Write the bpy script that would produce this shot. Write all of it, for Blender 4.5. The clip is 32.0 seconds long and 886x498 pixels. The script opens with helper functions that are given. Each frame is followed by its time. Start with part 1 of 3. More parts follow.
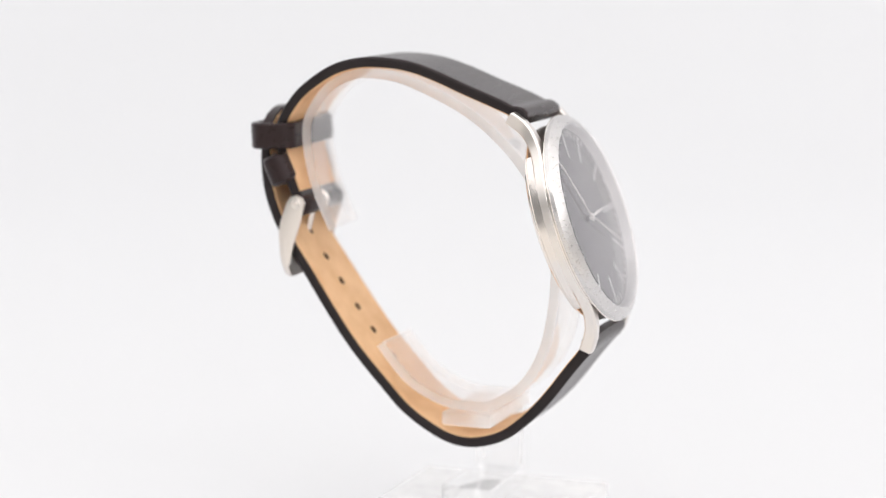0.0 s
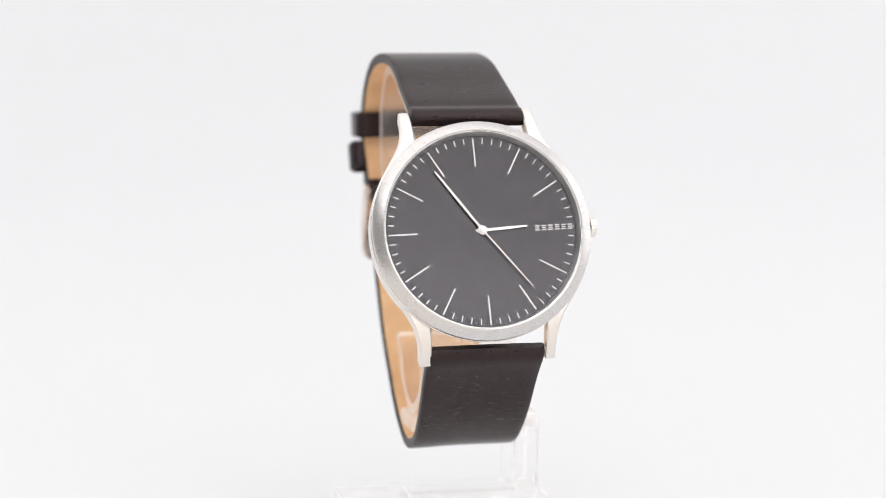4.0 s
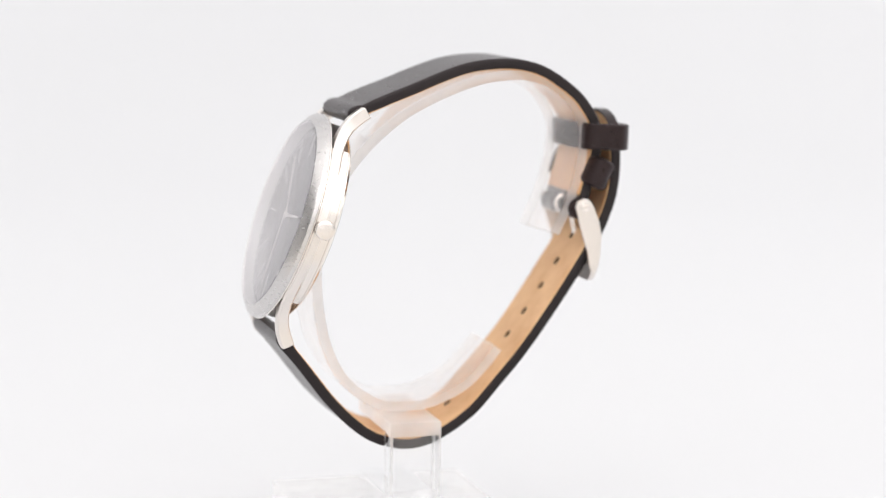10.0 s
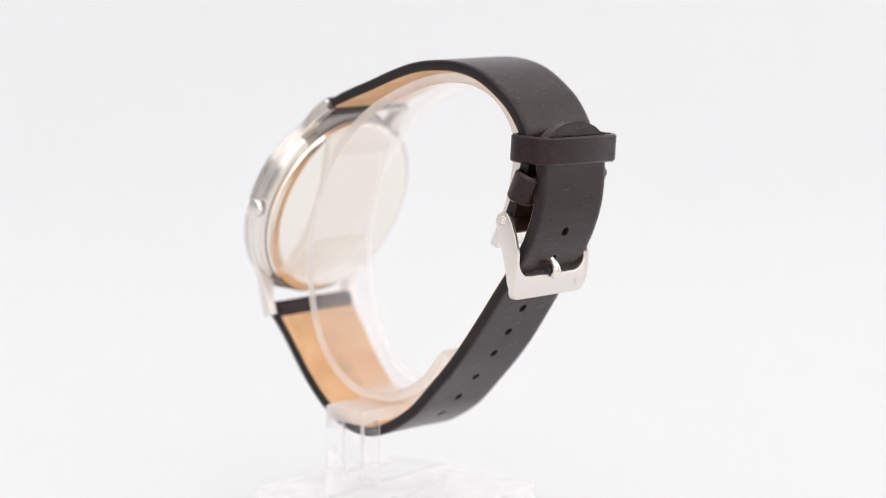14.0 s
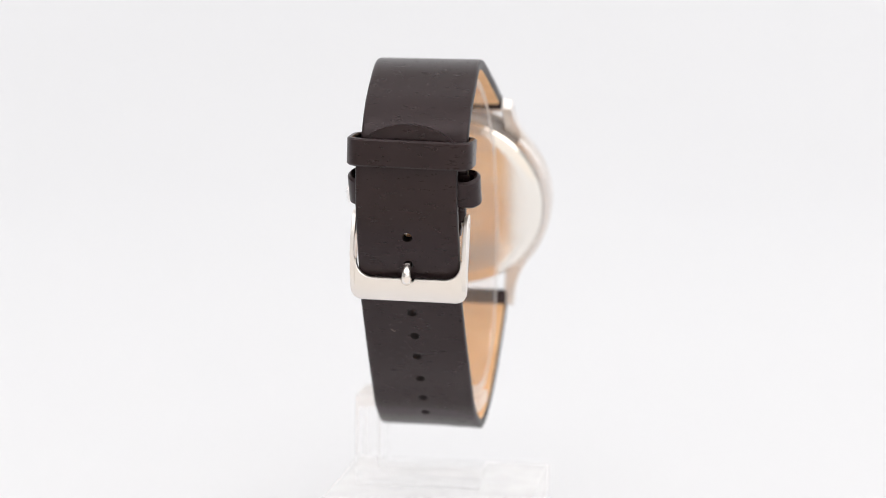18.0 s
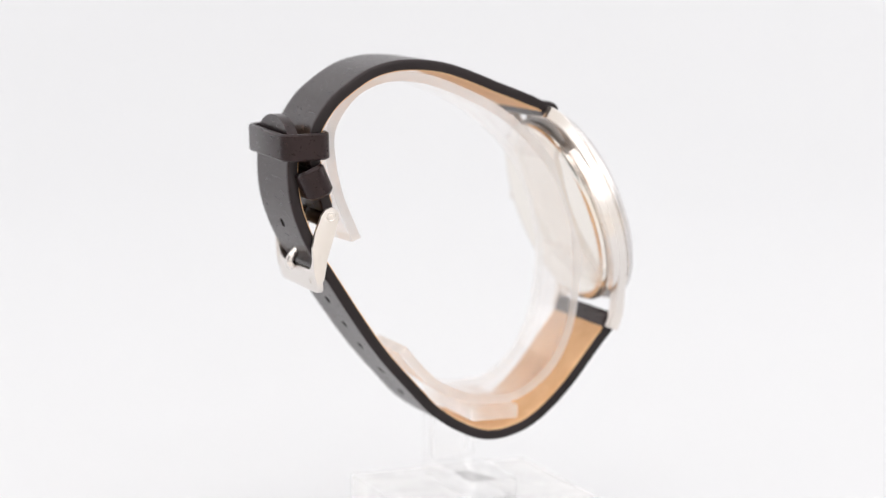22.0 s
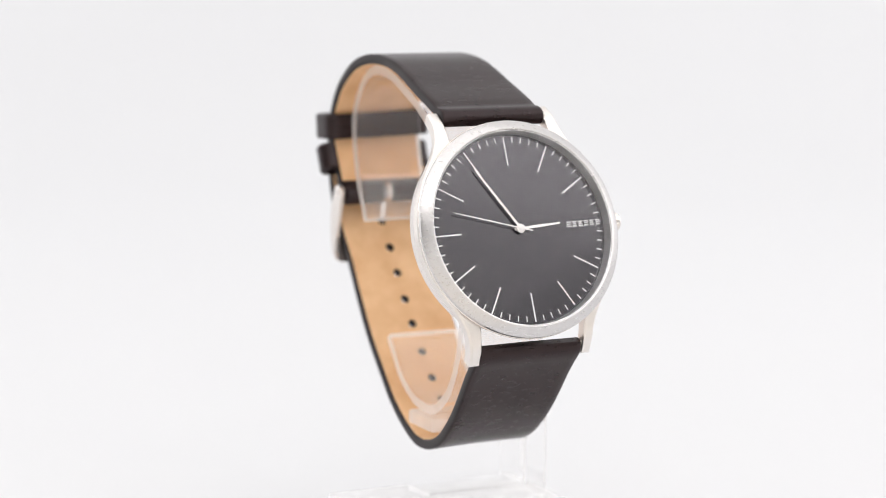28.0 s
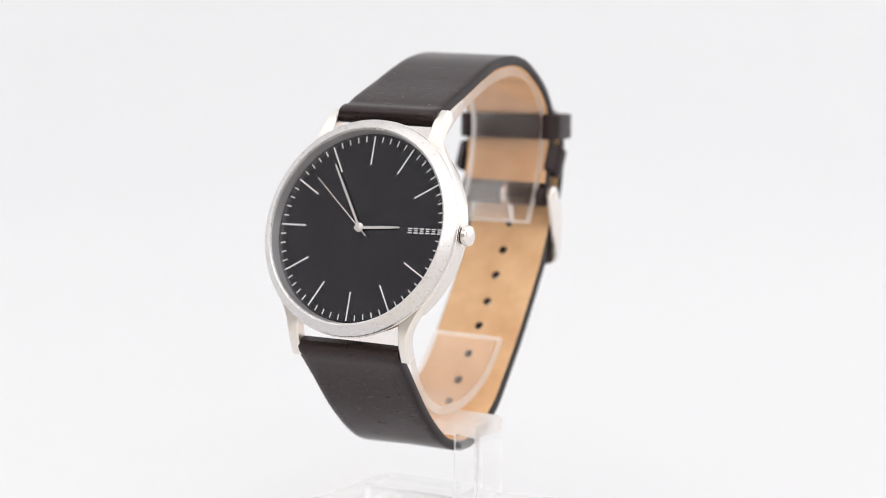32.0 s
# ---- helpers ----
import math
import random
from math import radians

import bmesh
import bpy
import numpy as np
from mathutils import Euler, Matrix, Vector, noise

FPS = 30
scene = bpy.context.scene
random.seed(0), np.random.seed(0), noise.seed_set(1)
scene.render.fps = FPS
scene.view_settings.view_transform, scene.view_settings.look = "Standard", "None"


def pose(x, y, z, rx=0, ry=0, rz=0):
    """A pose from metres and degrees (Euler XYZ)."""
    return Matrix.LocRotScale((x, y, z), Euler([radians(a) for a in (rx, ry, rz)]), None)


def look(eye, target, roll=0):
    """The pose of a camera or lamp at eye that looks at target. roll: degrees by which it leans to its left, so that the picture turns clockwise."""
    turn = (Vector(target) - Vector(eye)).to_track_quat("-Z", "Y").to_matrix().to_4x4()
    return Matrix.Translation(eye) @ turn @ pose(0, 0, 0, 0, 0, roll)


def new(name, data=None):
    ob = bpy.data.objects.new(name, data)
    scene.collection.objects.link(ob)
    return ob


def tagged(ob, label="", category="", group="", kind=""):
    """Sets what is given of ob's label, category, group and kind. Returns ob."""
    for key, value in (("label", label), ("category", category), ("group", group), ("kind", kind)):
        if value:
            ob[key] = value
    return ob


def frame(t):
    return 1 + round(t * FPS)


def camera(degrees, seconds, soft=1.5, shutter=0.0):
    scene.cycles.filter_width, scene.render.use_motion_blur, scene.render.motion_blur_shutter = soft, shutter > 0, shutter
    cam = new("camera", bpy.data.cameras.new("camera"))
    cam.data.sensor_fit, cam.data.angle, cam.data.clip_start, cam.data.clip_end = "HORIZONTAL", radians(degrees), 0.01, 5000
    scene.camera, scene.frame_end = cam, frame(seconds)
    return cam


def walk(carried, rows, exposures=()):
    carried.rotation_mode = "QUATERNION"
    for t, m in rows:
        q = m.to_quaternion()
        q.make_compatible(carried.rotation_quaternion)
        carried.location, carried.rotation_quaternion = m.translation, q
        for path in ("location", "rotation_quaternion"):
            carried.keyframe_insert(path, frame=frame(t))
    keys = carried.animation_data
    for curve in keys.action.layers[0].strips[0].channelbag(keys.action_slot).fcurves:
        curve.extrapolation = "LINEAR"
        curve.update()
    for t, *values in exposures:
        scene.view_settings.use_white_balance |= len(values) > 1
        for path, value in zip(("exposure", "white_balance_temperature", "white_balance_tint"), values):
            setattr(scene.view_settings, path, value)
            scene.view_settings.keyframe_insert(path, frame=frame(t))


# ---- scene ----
# ---- camera: stands still, looks down a little at the turning stand ----
cam = camera(22.81, 32.0, soft=0.9)
EYE = (0.00094, -0.42527, 0.117)
AIM = (0.00094, -0.42527 + math.cos(radians(8.138)), 0.117 - math.sin(radians(8.138)))
walk(cam, [(0.0, look(EYE, AIM, 0.502)), (32.0, look(EYE, AIM, 0.502))])
cam.data.dof.use_dof = True
cam.data.dof.focus_distance = 0.398
cam.data.dof.aperture_fstop = 11.5

# ---- light: added glow panels out of view, in a dim room ----
world = bpy.data.worlds.new("world")
scene.world = world
world.use_nodes = True
world.node_tree.nodes["Background"].inputs[0].default_value = (0.9, 0.9, 0.92, 1)
world.node_tree.nodes["Background"].inputs[1].default_value = 0.5
scene.view_settings.exposure = 0.0
SHEET = 0.488     # radiance of the white sheet's added glow
PANEL = 0.50      # radiance of the added glow panels


# ---- materials ----
def material(name, colour, rough=0.5, metal=0.0):
    m = bpy.data.materials.new(name)
    m.use_nodes = True
    b = m.node_tree.nodes["Principled BSDF"]
    b.inputs["Base Color"].default_value = (*colour, 1)
    b.inputs["Roughness"].default_value = rough
    b.inputs["Metallic"].default_value = metal
    return m, m.node_tree, b


def noise_node(tree, scale, detail=4.0, rough=0.55, squeeze=None):
    co = tree.nodes.new("ShaderNodeTexCoord")
    n = tree.nodes.new("ShaderNodeTexNoise")
    n.inputs["Scale"].default_value = scale
    n.inputs["Detail"].default_value = detail
    n.inputs["Roughness"].default_value = rough
    if squeeze:
        mp = tree.nodes.new("ShaderNodeMapping")
        mp.inputs["Scale"].default_value = squeeze
        tree.links.new(co.outputs["Object"], mp.inputs["Vector"])
        tree.links.new(mp.outputs["Vector"], n.inputs["Vector"])
    else:
        tree.links.new(co.outputs["Object"], n.inputs["Vector"])
    return n.outputs["Fac"]


def ramp(tree, fac, stops):
    r = tree.nodes.new("ShaderNodeValToRGB")
    while len(r.color_ramp.elements) < len(stops):
        r.color_ramp.elements.new(0.5)
    for e, (pos, col) in zip(r.color_ramp.elements, stops):
        e.position, e.color = pos, (*col, 1)
    tree.links.new(fac, r.inputs["Fac"])
    return r.outputs["Color"]


def spread(tree, fac, low, high, lo=0.3, hi=0.7):
    r = tree.nodes.new("ShaderNodeMapRange")
    for k, v in zip(("From Min", "From Max", "To Min", "To Max"), (lo, hi, low, high)):
        r.inputs[k].default_value = v
    tree.links.new(fac, r.inputs["Value"])
    return r.outputs["Result"]


def relief(tree, b, fac, depth, strength=1.0):
    n = tree.nodes.new("ShaderNodeBump")
    n.inputs["Distance"].default_value = depth
    n.inputs["Strength"].default_value = strength
    tree.links.new(fac, n.inputs["Height"])
    tree.links.new(n.outputs["Normal"], b.inputs["Normal"])


def leather_material(name, dark, light, rough):
    m, t, b = material(name, dark, rough)
    blotch = noise_node(t, 140.0, 3.0, 0.55)
    t.links.new(ramp(t, blotch, [(0.28, dark), (0.72, light)]), b.inputs["Base Color"])
    # worn shine: pores and creases, rubbed streaks across the strap
    streak = noise_node(t, 1500.0, 4.0, 0.65, (0.28, 1, 1))
    t.links.new(spread(t, streak, rough - 0.015, rough + 0.025, 0.3, 0.7), b.inputs["Roughness"])
    pores = noise_node(t, 2600.0, 4.0)
    both = t.nodes.new("ShaderNodeMath")
    both.operation = "MULTIPLY_ADD"
    both.inputs[1].default_value = 0.22
    t.links.new(streak, both.inputs[0])
    t.links.new(pores, both.inputs[2])
    relief(t, b, both.outputs[0], 0.00004, 0.06)
    b.inputs["Specular IOR Level"].default_value = 0.36
    b.inputs["Specular Tint"].default_value = (1.0, 0.87, 0.91, 1)
    return m


LEATHER = leather_material("dark_leather", (0.0118, 0.0060, 0.0058), (0.0152, 0.0078, 0.0076), 0.28)
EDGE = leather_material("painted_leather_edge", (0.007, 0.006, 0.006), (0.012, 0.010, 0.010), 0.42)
SCUFF = leather_material("scuffed_leather", (0.10, 0.075, 0.07), (0.17, 0.13, 0.12), 0.6)
# hole walls nearly black: the shade inside the holes is in their colour
HOLE_SHADE = leather_material("hole_shade_leather", (0.006, 0.005, 0.005), (0.010, 0.008, 0.008), 0.6)
LINING = leather_material("tan_lining", (0.64, 0.375, 0.19), (0.80, 0.53, 0.30), 0.62)


STAMP = leather_material("stamped_lining", (0.36, 0.21, 0.12), (0.46, 0.29, 0.18), 0.6)


def steel_material(name, colour, rough, squeeze, lines=2600.0, depth=0.000004):
    m, t, b = material(name, colour, rough, 1.0)
    n = noise_node(t, lines, 3.0, 0.6, squeeze)
    t.links.new(spread(t, n, rough * 0.95, rough * 1.06), b.inputs["Roughness"])
    if depth:
        relief(t, b, n, depth, 0.15)
    return m


POLISHED = steel_material("polished_steel", (0.82, 0.775, 0.74), 0.21, (1, 1, 1), 900.0, 0)
# darkened steel stands in for the strap's dark reflection in the recess
RECESS = steel_material("shaded_recess_steel", (0.32, 0.29, 0.27), 0.38, (1, 1, 1), 900.0, 0)
BRUSHED = steel_material("brushed_steel", (0.66, 0.64, 0.635), 0.28, (0.3, 1, 1), 2600.0, 0)
SATIN = steel_material("satin_steel", (0.80, 0.755, 0.72), 0.32, (0.3, 1, 1), 1800.0, 0)
BACK = steel_material("mirror_steel_back", (0.92, 0.88, 0.825), 0.16, (1, 1, 1), 500.0, 0)
GREY_STEEL = steel_material("grey_steel", (0.86, 0.86, 0.86), 0.40, (1, 1, 1), 900.0, 0)
HAND = steel_material("silver_hand", (0.74, 0.72, 0.70), 0.42, (1, 1, 1))


def dial_material():
    m, t, b = material("black_gloss_dial", (0.014, 0.0135, 0.015), 0.15)
    t.links.new(ramp(t, noise_node(t, 60.0, 2.0), [(0.3, (0.0140, 0.0138, 0.0165)), (0.7, (0.0160, 0.0158, 0.0185))]), b.inputs["Base Color"])
    # strong gloss stands in for the crystal's head-on reflection
    b.inputs["Specular IOR Level"].default_value = 0.85
    b.inputs["Specular Tint"].default_value = (0.97, 0.93, 0.99, 1)
    return m


DIAL = dial_material()
PRINT = material("silver_print", (0.76, 0.76, 0.76), 0.4)[0]
WHITE_PRINT = material("white_print", (0.68, 0.68, 0.68), 0.5)[0]
DARK = material("gap_shade", (0.015, 0.013, 0.012), 0.6)[0]


def frosted_material(name, clear_low, clear_high, through_share):
    m = bpy.data.materials.new(name)
    m.use_nodes = True
    t = m.node_tree
    b = t.nodes["Principled BSDF"]
    b.inputs["Base Color"].default_value = (1.0, 0.985, 0.98, 1)
    b.inputs["Roughness"].default_value = 0.45
    through_light = t.nodes.new("ShaderNodeBsdfTranslucent")
    through_light.inputs["Color"].default_value = (1.0, 0.994, 0.99, 1)
    clear = t.nodes.new("ShaderNodeBsdfTransparent")
    a = t.nodes.new("ShaderNodeMixShader")
    c = t.nodes.new("ShaderNodeMixShader")
    a.inputs[0].default_value = through_share
    t.links.new(spread(t, noise_node(t, 120.0, 2.0), clear_low, clear_high), c.inputs[0])
    t.links.new(b.outputs["BSDF"], a.inputs[1])
    t.links.new(through_light.outputs["BSDF"], a.inputs[2])
    t.links.new(a.outputs["Shader"], c.inputs[1])
    t.links.new(clear.outputs["BSDF"], c.inputs[2])
    t.links.new(c.outputs["Shader"], t.nodes["Material Output"].inputs["Surface"])
    return m


# frosted white, which also stands in for light refracted in the clear edges
FROSTED = frosted_material("bright_sawn_edge", 0.34, 0.44, 0.95)
FROSTED_BASE = frosted_material("frosted_base_acrylic", 0.58, 0.68, 0.6)


def sheet_material(name, tint, rough, rough_spread=0.0, straight=0.05, sheen=(1.0, 1.0, 1.0), rise=5.0, gain=0.96):
    """A clear pane: straight through, with the gloss of its two faces growing towards grazing."""
    m = bpy.data.materials.new(name)
    m.use_nodes = True
    t = m.node_tree
    t.nodes.clear()

    def calc(op, a, b):
        n = t.nodes.new("ShaderNodeMath")
        n.operation = op
        for k, v in enumerate((a, b)):
            if isinstance(v, float):
                n.inputs[k].default_value = v
            else:
                t.links.new(v, n.inputs[k])
        return n.outputs[0]
    out = t.nodes.new("ShaderNodeOutputMaterial")
    mix = t.nodes.new("ShaderNodeMixShader")
    lw = t.nodes.new("ShaderNodeLayerWeight")
    lw.inputs["Blend"].default_value = 0.5
    one = calc("MINIMUM", calc("ADD", calc("MULTIPLY", calc("POWER", lw.outputs["Facing"], rise), gain), straight), 1.0)
    fac = calc("DIVIDE", calc("MULTIPLY", one, 2.0), calc("ADD", one, 1.0)) if rough_spread == 0.0 else one
    clear = t.nodes.new("ShaderNodeBsdfTransparent")
    clear.inputs["Color"].default_value = (*tint, 1)
    gloss = t.nodes.new("ShaderNodeBsdfGlossy")
    gloss.inputs["Roughness"].default_value = rough
    gloss.inputs["Color"].default_value = (*sheen, 1)
    if rough_spread:
        t.links.new(spread(t, noise_node(t, 130.0, 3.0), rough, rough + rough_spread, 0.45, 0.8), gloss.inputs["Roughness"])
    t.links.new(fac, mix.inputs["Fac"])
    t.links.new(clear.outputs["BSDF"], mix.inputs[1])
    t.links.new(gloss.outputs["BSDF"], mix.inputs[2])
    if rough_spread:             # a thin whitish veil is mixed over the pane
        front = t.nodes.new("ShaderNodeBsdfDiffuse")
        front.inputs["Color"].default_value = (0.98, 0.95, 0.94, 1)
        rear = t.nodes.new("ShaderNodeBsdfTranslucent")
        rear.inputs["Color"].default_value = (0.98, 0.95, 0.94, 1)
        haze = t.nodes.new("ShaderNodeMixShader")
        t.links.new(front.outputs["BSDF"], haze.inputs[1])
        t.links.new(rear.outputs["BSDF"], haze.inputs[2])
        veil = t.nodes.new("ShaderNodeMixShader")
        t.links.new(spread(t, noise_node(t, 90.0, 3.0), 0.035, 0.07), veil.inputs["Fac"])
        t.links.new(mix.outputs["Shader"], veil.inputs[1])
        t.links.new(haze.outputs["Shader"], veil.inputs[2])
        mix = veil
    t.links.new(mix.outputs["Shader"], out.inputs["Surface"])
    return m


CRYSTAL = sheet_material("mineral_crystal", (0.985, 0.98, 0.985), 0.06, straight=0.007, sheen=(1.0, 0.97, 0.98), rise=6.3, gain=1.6)
CLEAR = sheet_material("clean_acrylic", (0.99, 0.988, 0.987), 0.05, straight=0.03, rise=3.6)
ACRYLIC = sheet_material("clear_acrylic", (0.988, 0.976, 0.97), 0.07, 0.06, straight=0.04)


def glow_sheet_material(name, glow, tint):
    """A matt sheet with an added glow of its own."""
    m, t, b = material(name, (0.34, 0.338, 0.34), 0.75)
    t.links.new(ramp(t, noise_node(t, 3.0, 2.0), [(0.3, (0.335, 0.333, 0.336)), (0.7, (0.345, 0.343, 0.345))]), b.inputs["Base Color"])
    b.inputs["Specular IOR Level"].default_value = 0.2
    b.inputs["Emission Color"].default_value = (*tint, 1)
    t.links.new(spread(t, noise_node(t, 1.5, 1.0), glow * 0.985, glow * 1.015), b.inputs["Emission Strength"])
    return m


# the added glow keeps floor and backdrop evenly white, with little shading
PAPER = glow_sheet_material("glowing_white_sheet", SHEET, (0.985, 0.983, 1.008))
# added warm glow, for cream reflections in buckle and steel
CREAM_GLOW = glow_sheet_material("cream_glow_sheet", SHEET * 1.1, (1.0, 0.91, 0.80))


def panel_material(name, glow):
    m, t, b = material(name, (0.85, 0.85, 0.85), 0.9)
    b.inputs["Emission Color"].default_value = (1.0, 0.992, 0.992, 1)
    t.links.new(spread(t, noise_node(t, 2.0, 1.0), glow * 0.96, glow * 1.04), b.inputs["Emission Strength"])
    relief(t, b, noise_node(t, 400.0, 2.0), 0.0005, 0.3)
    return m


# each panel's glow is tuned by itself to the watch's reflections
LEFT_GLOW = panel_material("left_glow_panel", PANEL * 1.2)
RIGHT_GLOW = panel_material("right_glow_panel", PANEL * 1.5)
# unseen upper front light, added where the dial's reflection points to one
UPPER_GLOW = panel_material("upper_glow_panel", PANEL * 2.2)
FRONT_GLOW = panel_material("front_glow_panel", PANEL * 0.25)
REAR_GLOW = panel_material("rear_glow_panel", PANEL * 0.4)
TOP_GLOW = panel_material("top_glow_panel", PANEL * 1.5)
KEY_GLOW = panel_material("key_glow_panel", PANEL * 3.8)
FAR_GLOW = panel_material("far_glow_panel", PANEL * 0.8)


def wall_material():
    m, t, b = material("grey_wall_paint", (0.6, 0.6, 0.6), 0.85)
    t.links.new(ramp(t, noise_node(t, 4.0, 4.0), [(0.3, (0.58, 0.58, 0.58)), (0.7, (0.62, 0.62, 0.62))]), b.inputs["Base Color"])
    relief(t, b, noise_node(t, 200.0, 3.0), 0.0005, 0.3)
    return m


WALL = wall_material()


# ---- building helpers: meshes are drawn in millimetres ----
LIFT = 117.0     # the watch's own zero lies this high over the floor


def part(name, bm, mat, parent, label="", smooth=35.0, lift=True):
    """One mesh object from a bmesh in millimetres, under its thing."""
    if lift:
        bmesh.ops.translate(bm, verts=bm.verts, vec=(0, 0, LIFT))
    bmesh.ops.scale(bm, verts=bm.verts, vec=(0.001,) * 3)
    bmesh.ops.recalc_face_normals(bm, faces=bm.faces)
    me = bpy.data.meshes.new(name)
    bm.to_mesh(me)
    bm.free()
    for one in mat if isinstance(mat, tuple) else (mat,):
        me.materials.append(one)
    for p in me.polygons:
        p.use_smooth = smooth > 0
    if smooth > 0:
        me.set_sharp_from_angle(angle=radians(smooth))
    ob = new(name, me)
    ob.parent = parent
    if label:
        ob["label"] = label
    return ob


def box(bm, x0, x1, y0, y1, z0, z1, bevel=0.0, seg=2):
    m = Matrix.Translation(((x0 + x1) / 2, (y0 + y1) / 2, (z0 + z1) / 2)) @ Matrix.Diagonal((x1 - x0, y1 - y0, z1 - z0, 1))
    made = bmesh.ops.create_cube(bm, size=1.0, matrix=m)
    if bevel:
        es = list({e for v in made["verts"] for e in v.link_edges})
        bmesh.ops.bevel(bm, geom=es, offset=bevel, segments=seg, profile=0.5, affect="EDGES")
    return bm


def lathe(bm, profile, steps=128, close=False):
    """Turns (radius, height) pairs about the axis; pairs at radius 0 become a point."""
    rings = []
    for r, h in profile:
        if r < 1e-6:
            rings.append([bm.verts.new((0, 0, h))])
        else:
            rings.append([bm.verts.new((r * math.cos(2 * math.pi * k / steps), r * math.sin(2 * math.pi * k / steps), h)) for k in range(steps)])
    pairs = list(zip(rings, rings[1:])) + ([(rings[-1], rings[0])] if close else [])
    for a, b in pairs:
        for k in range(steps):
            j = (k + 1) % steps
            if len(a) == 1:
                bm.faces.new((a[0], b[k], b[j]))
            elif len(b) == 1:
                bm.faces.new((a[k], a[j], b[0]))
            else:
                bm.faces.new((a[k], a[j], b[j], b[k]))
    return bm


def tube(bm, path, radius, sides=16):
    """A round bar along a path; radius is one number or one for each point."""
    pts = [Vector(p) for p in path]
    radii = radius if isinstance(radius, (list, tuple)) else [radius] * len(pts)
    rings = []
    for i, p in enumerate(pts):
        d = (pts[min(i + 1, len(pts) - 1)] - pts[max(i - 1, 0)]).normalized()
        a = d.cross(Vector((1, 0, 0)) if abs(d.x) < 0.7 else Vector((0, 0, 1))).normalized()
        b = d.cross(a)
        rings.append([bm.verts.new(p + radii[i] * (a * math.cos(2 * math.pi * k / sides) + b * math.sin(2 * math.pi * k / sides))) for k in range(sides)])
    for r, s in zip(rings, rings[1:]):
        for k in range(sides):
            bm.faces.new((r[k], r[(k + 1) % sides], s[(k + 1) % sides], s[k]))
    bm.faces.new(rings[0])
    bm.faces.new(rings[-1])
    return bm


def plate(bm, outline, thick):
    """An outline in x, y raised by thick along z."""
    low = [bm.verts.new((x, y, 0)) for x, y in outline]
    high = [bm.verts.new((x, y, thick)) for x, y in outline]
    n = len(outline)
    for k in range(n):
        bm.faces.new((low[k], low[(k + 1) % n], high[(k + 1) % n], high[k]))
    tops = [bm.faces.new(low[::-1]), bm.faces.new(high)]
    bmesh.ops.triangulate(bm, faces=tops)
    return bm


class Line:
    """A smooth line through (y, z) pairs, walked by its length."""

    def __init__(self, pairs, fine=14):
        pts = [Vector((0, y, z)) for y, z in pairs]
        ext = [2 * pts[0] - pts[1]] + pts + [2 * pts[-1] - pts[-2]]
        out = []
        for i in range(1, len(ext) - 2):
            a, b, c, d = ext[i - 1:i + 3]
            for k in range(fine):
                u = k / fine
                out.append(0.5 * (2 * b + (c - a) * u + (2 * a - 5 * b + 4 * c - d) * u * u + (3 * b - a - 3 * c + d) * u ** 3))
        out.append(pts[-1])
        for _ in range(4):
            out = [out[0]] + [(out[i - 1] + 2 * out[i] + out[i + 1]) / 4 for i in range(1, len(out) - 1)] + [out[-1]]
        self.p = out
        self.s = [0.0]
        for a, b in zip(out, out[1:]):
            self.s.append(self.s[-1] + (b - a).length)
        self.length = self.s[-1]

    def at(self, s):
        """Place, direction and the normal to the direction's left, at the length s."""
        s = min(max(s, 0.0), self.length)
        i = max(1, min(len(self.s) - 1, int(np.searchsorted(self.s, s))))
        k = (s - self.s[i - 1]) / (self.s[i] - self.s[i - 1])
        p = self.p[i - 1].lerp(self.p[i], k)

        def way(j):
            j = max(1, min(len(self.p) - 2, j))
            return (self.p[j + 1] - self.p[j - 1]).normalized()
        d = way(i - 1).lerp(way(i), k).normalized()
        return p, d, Vector((0, -d.z, d.y))

    def near(self, z, lo=0.0, hi=1e9):
        """The length at which the line passes the height z, between lo and hi."""
        best = min((abs(p.z - z), s) for p, s in zip(self.p, self.s) if lo <= s <= hi)
        return best[1]


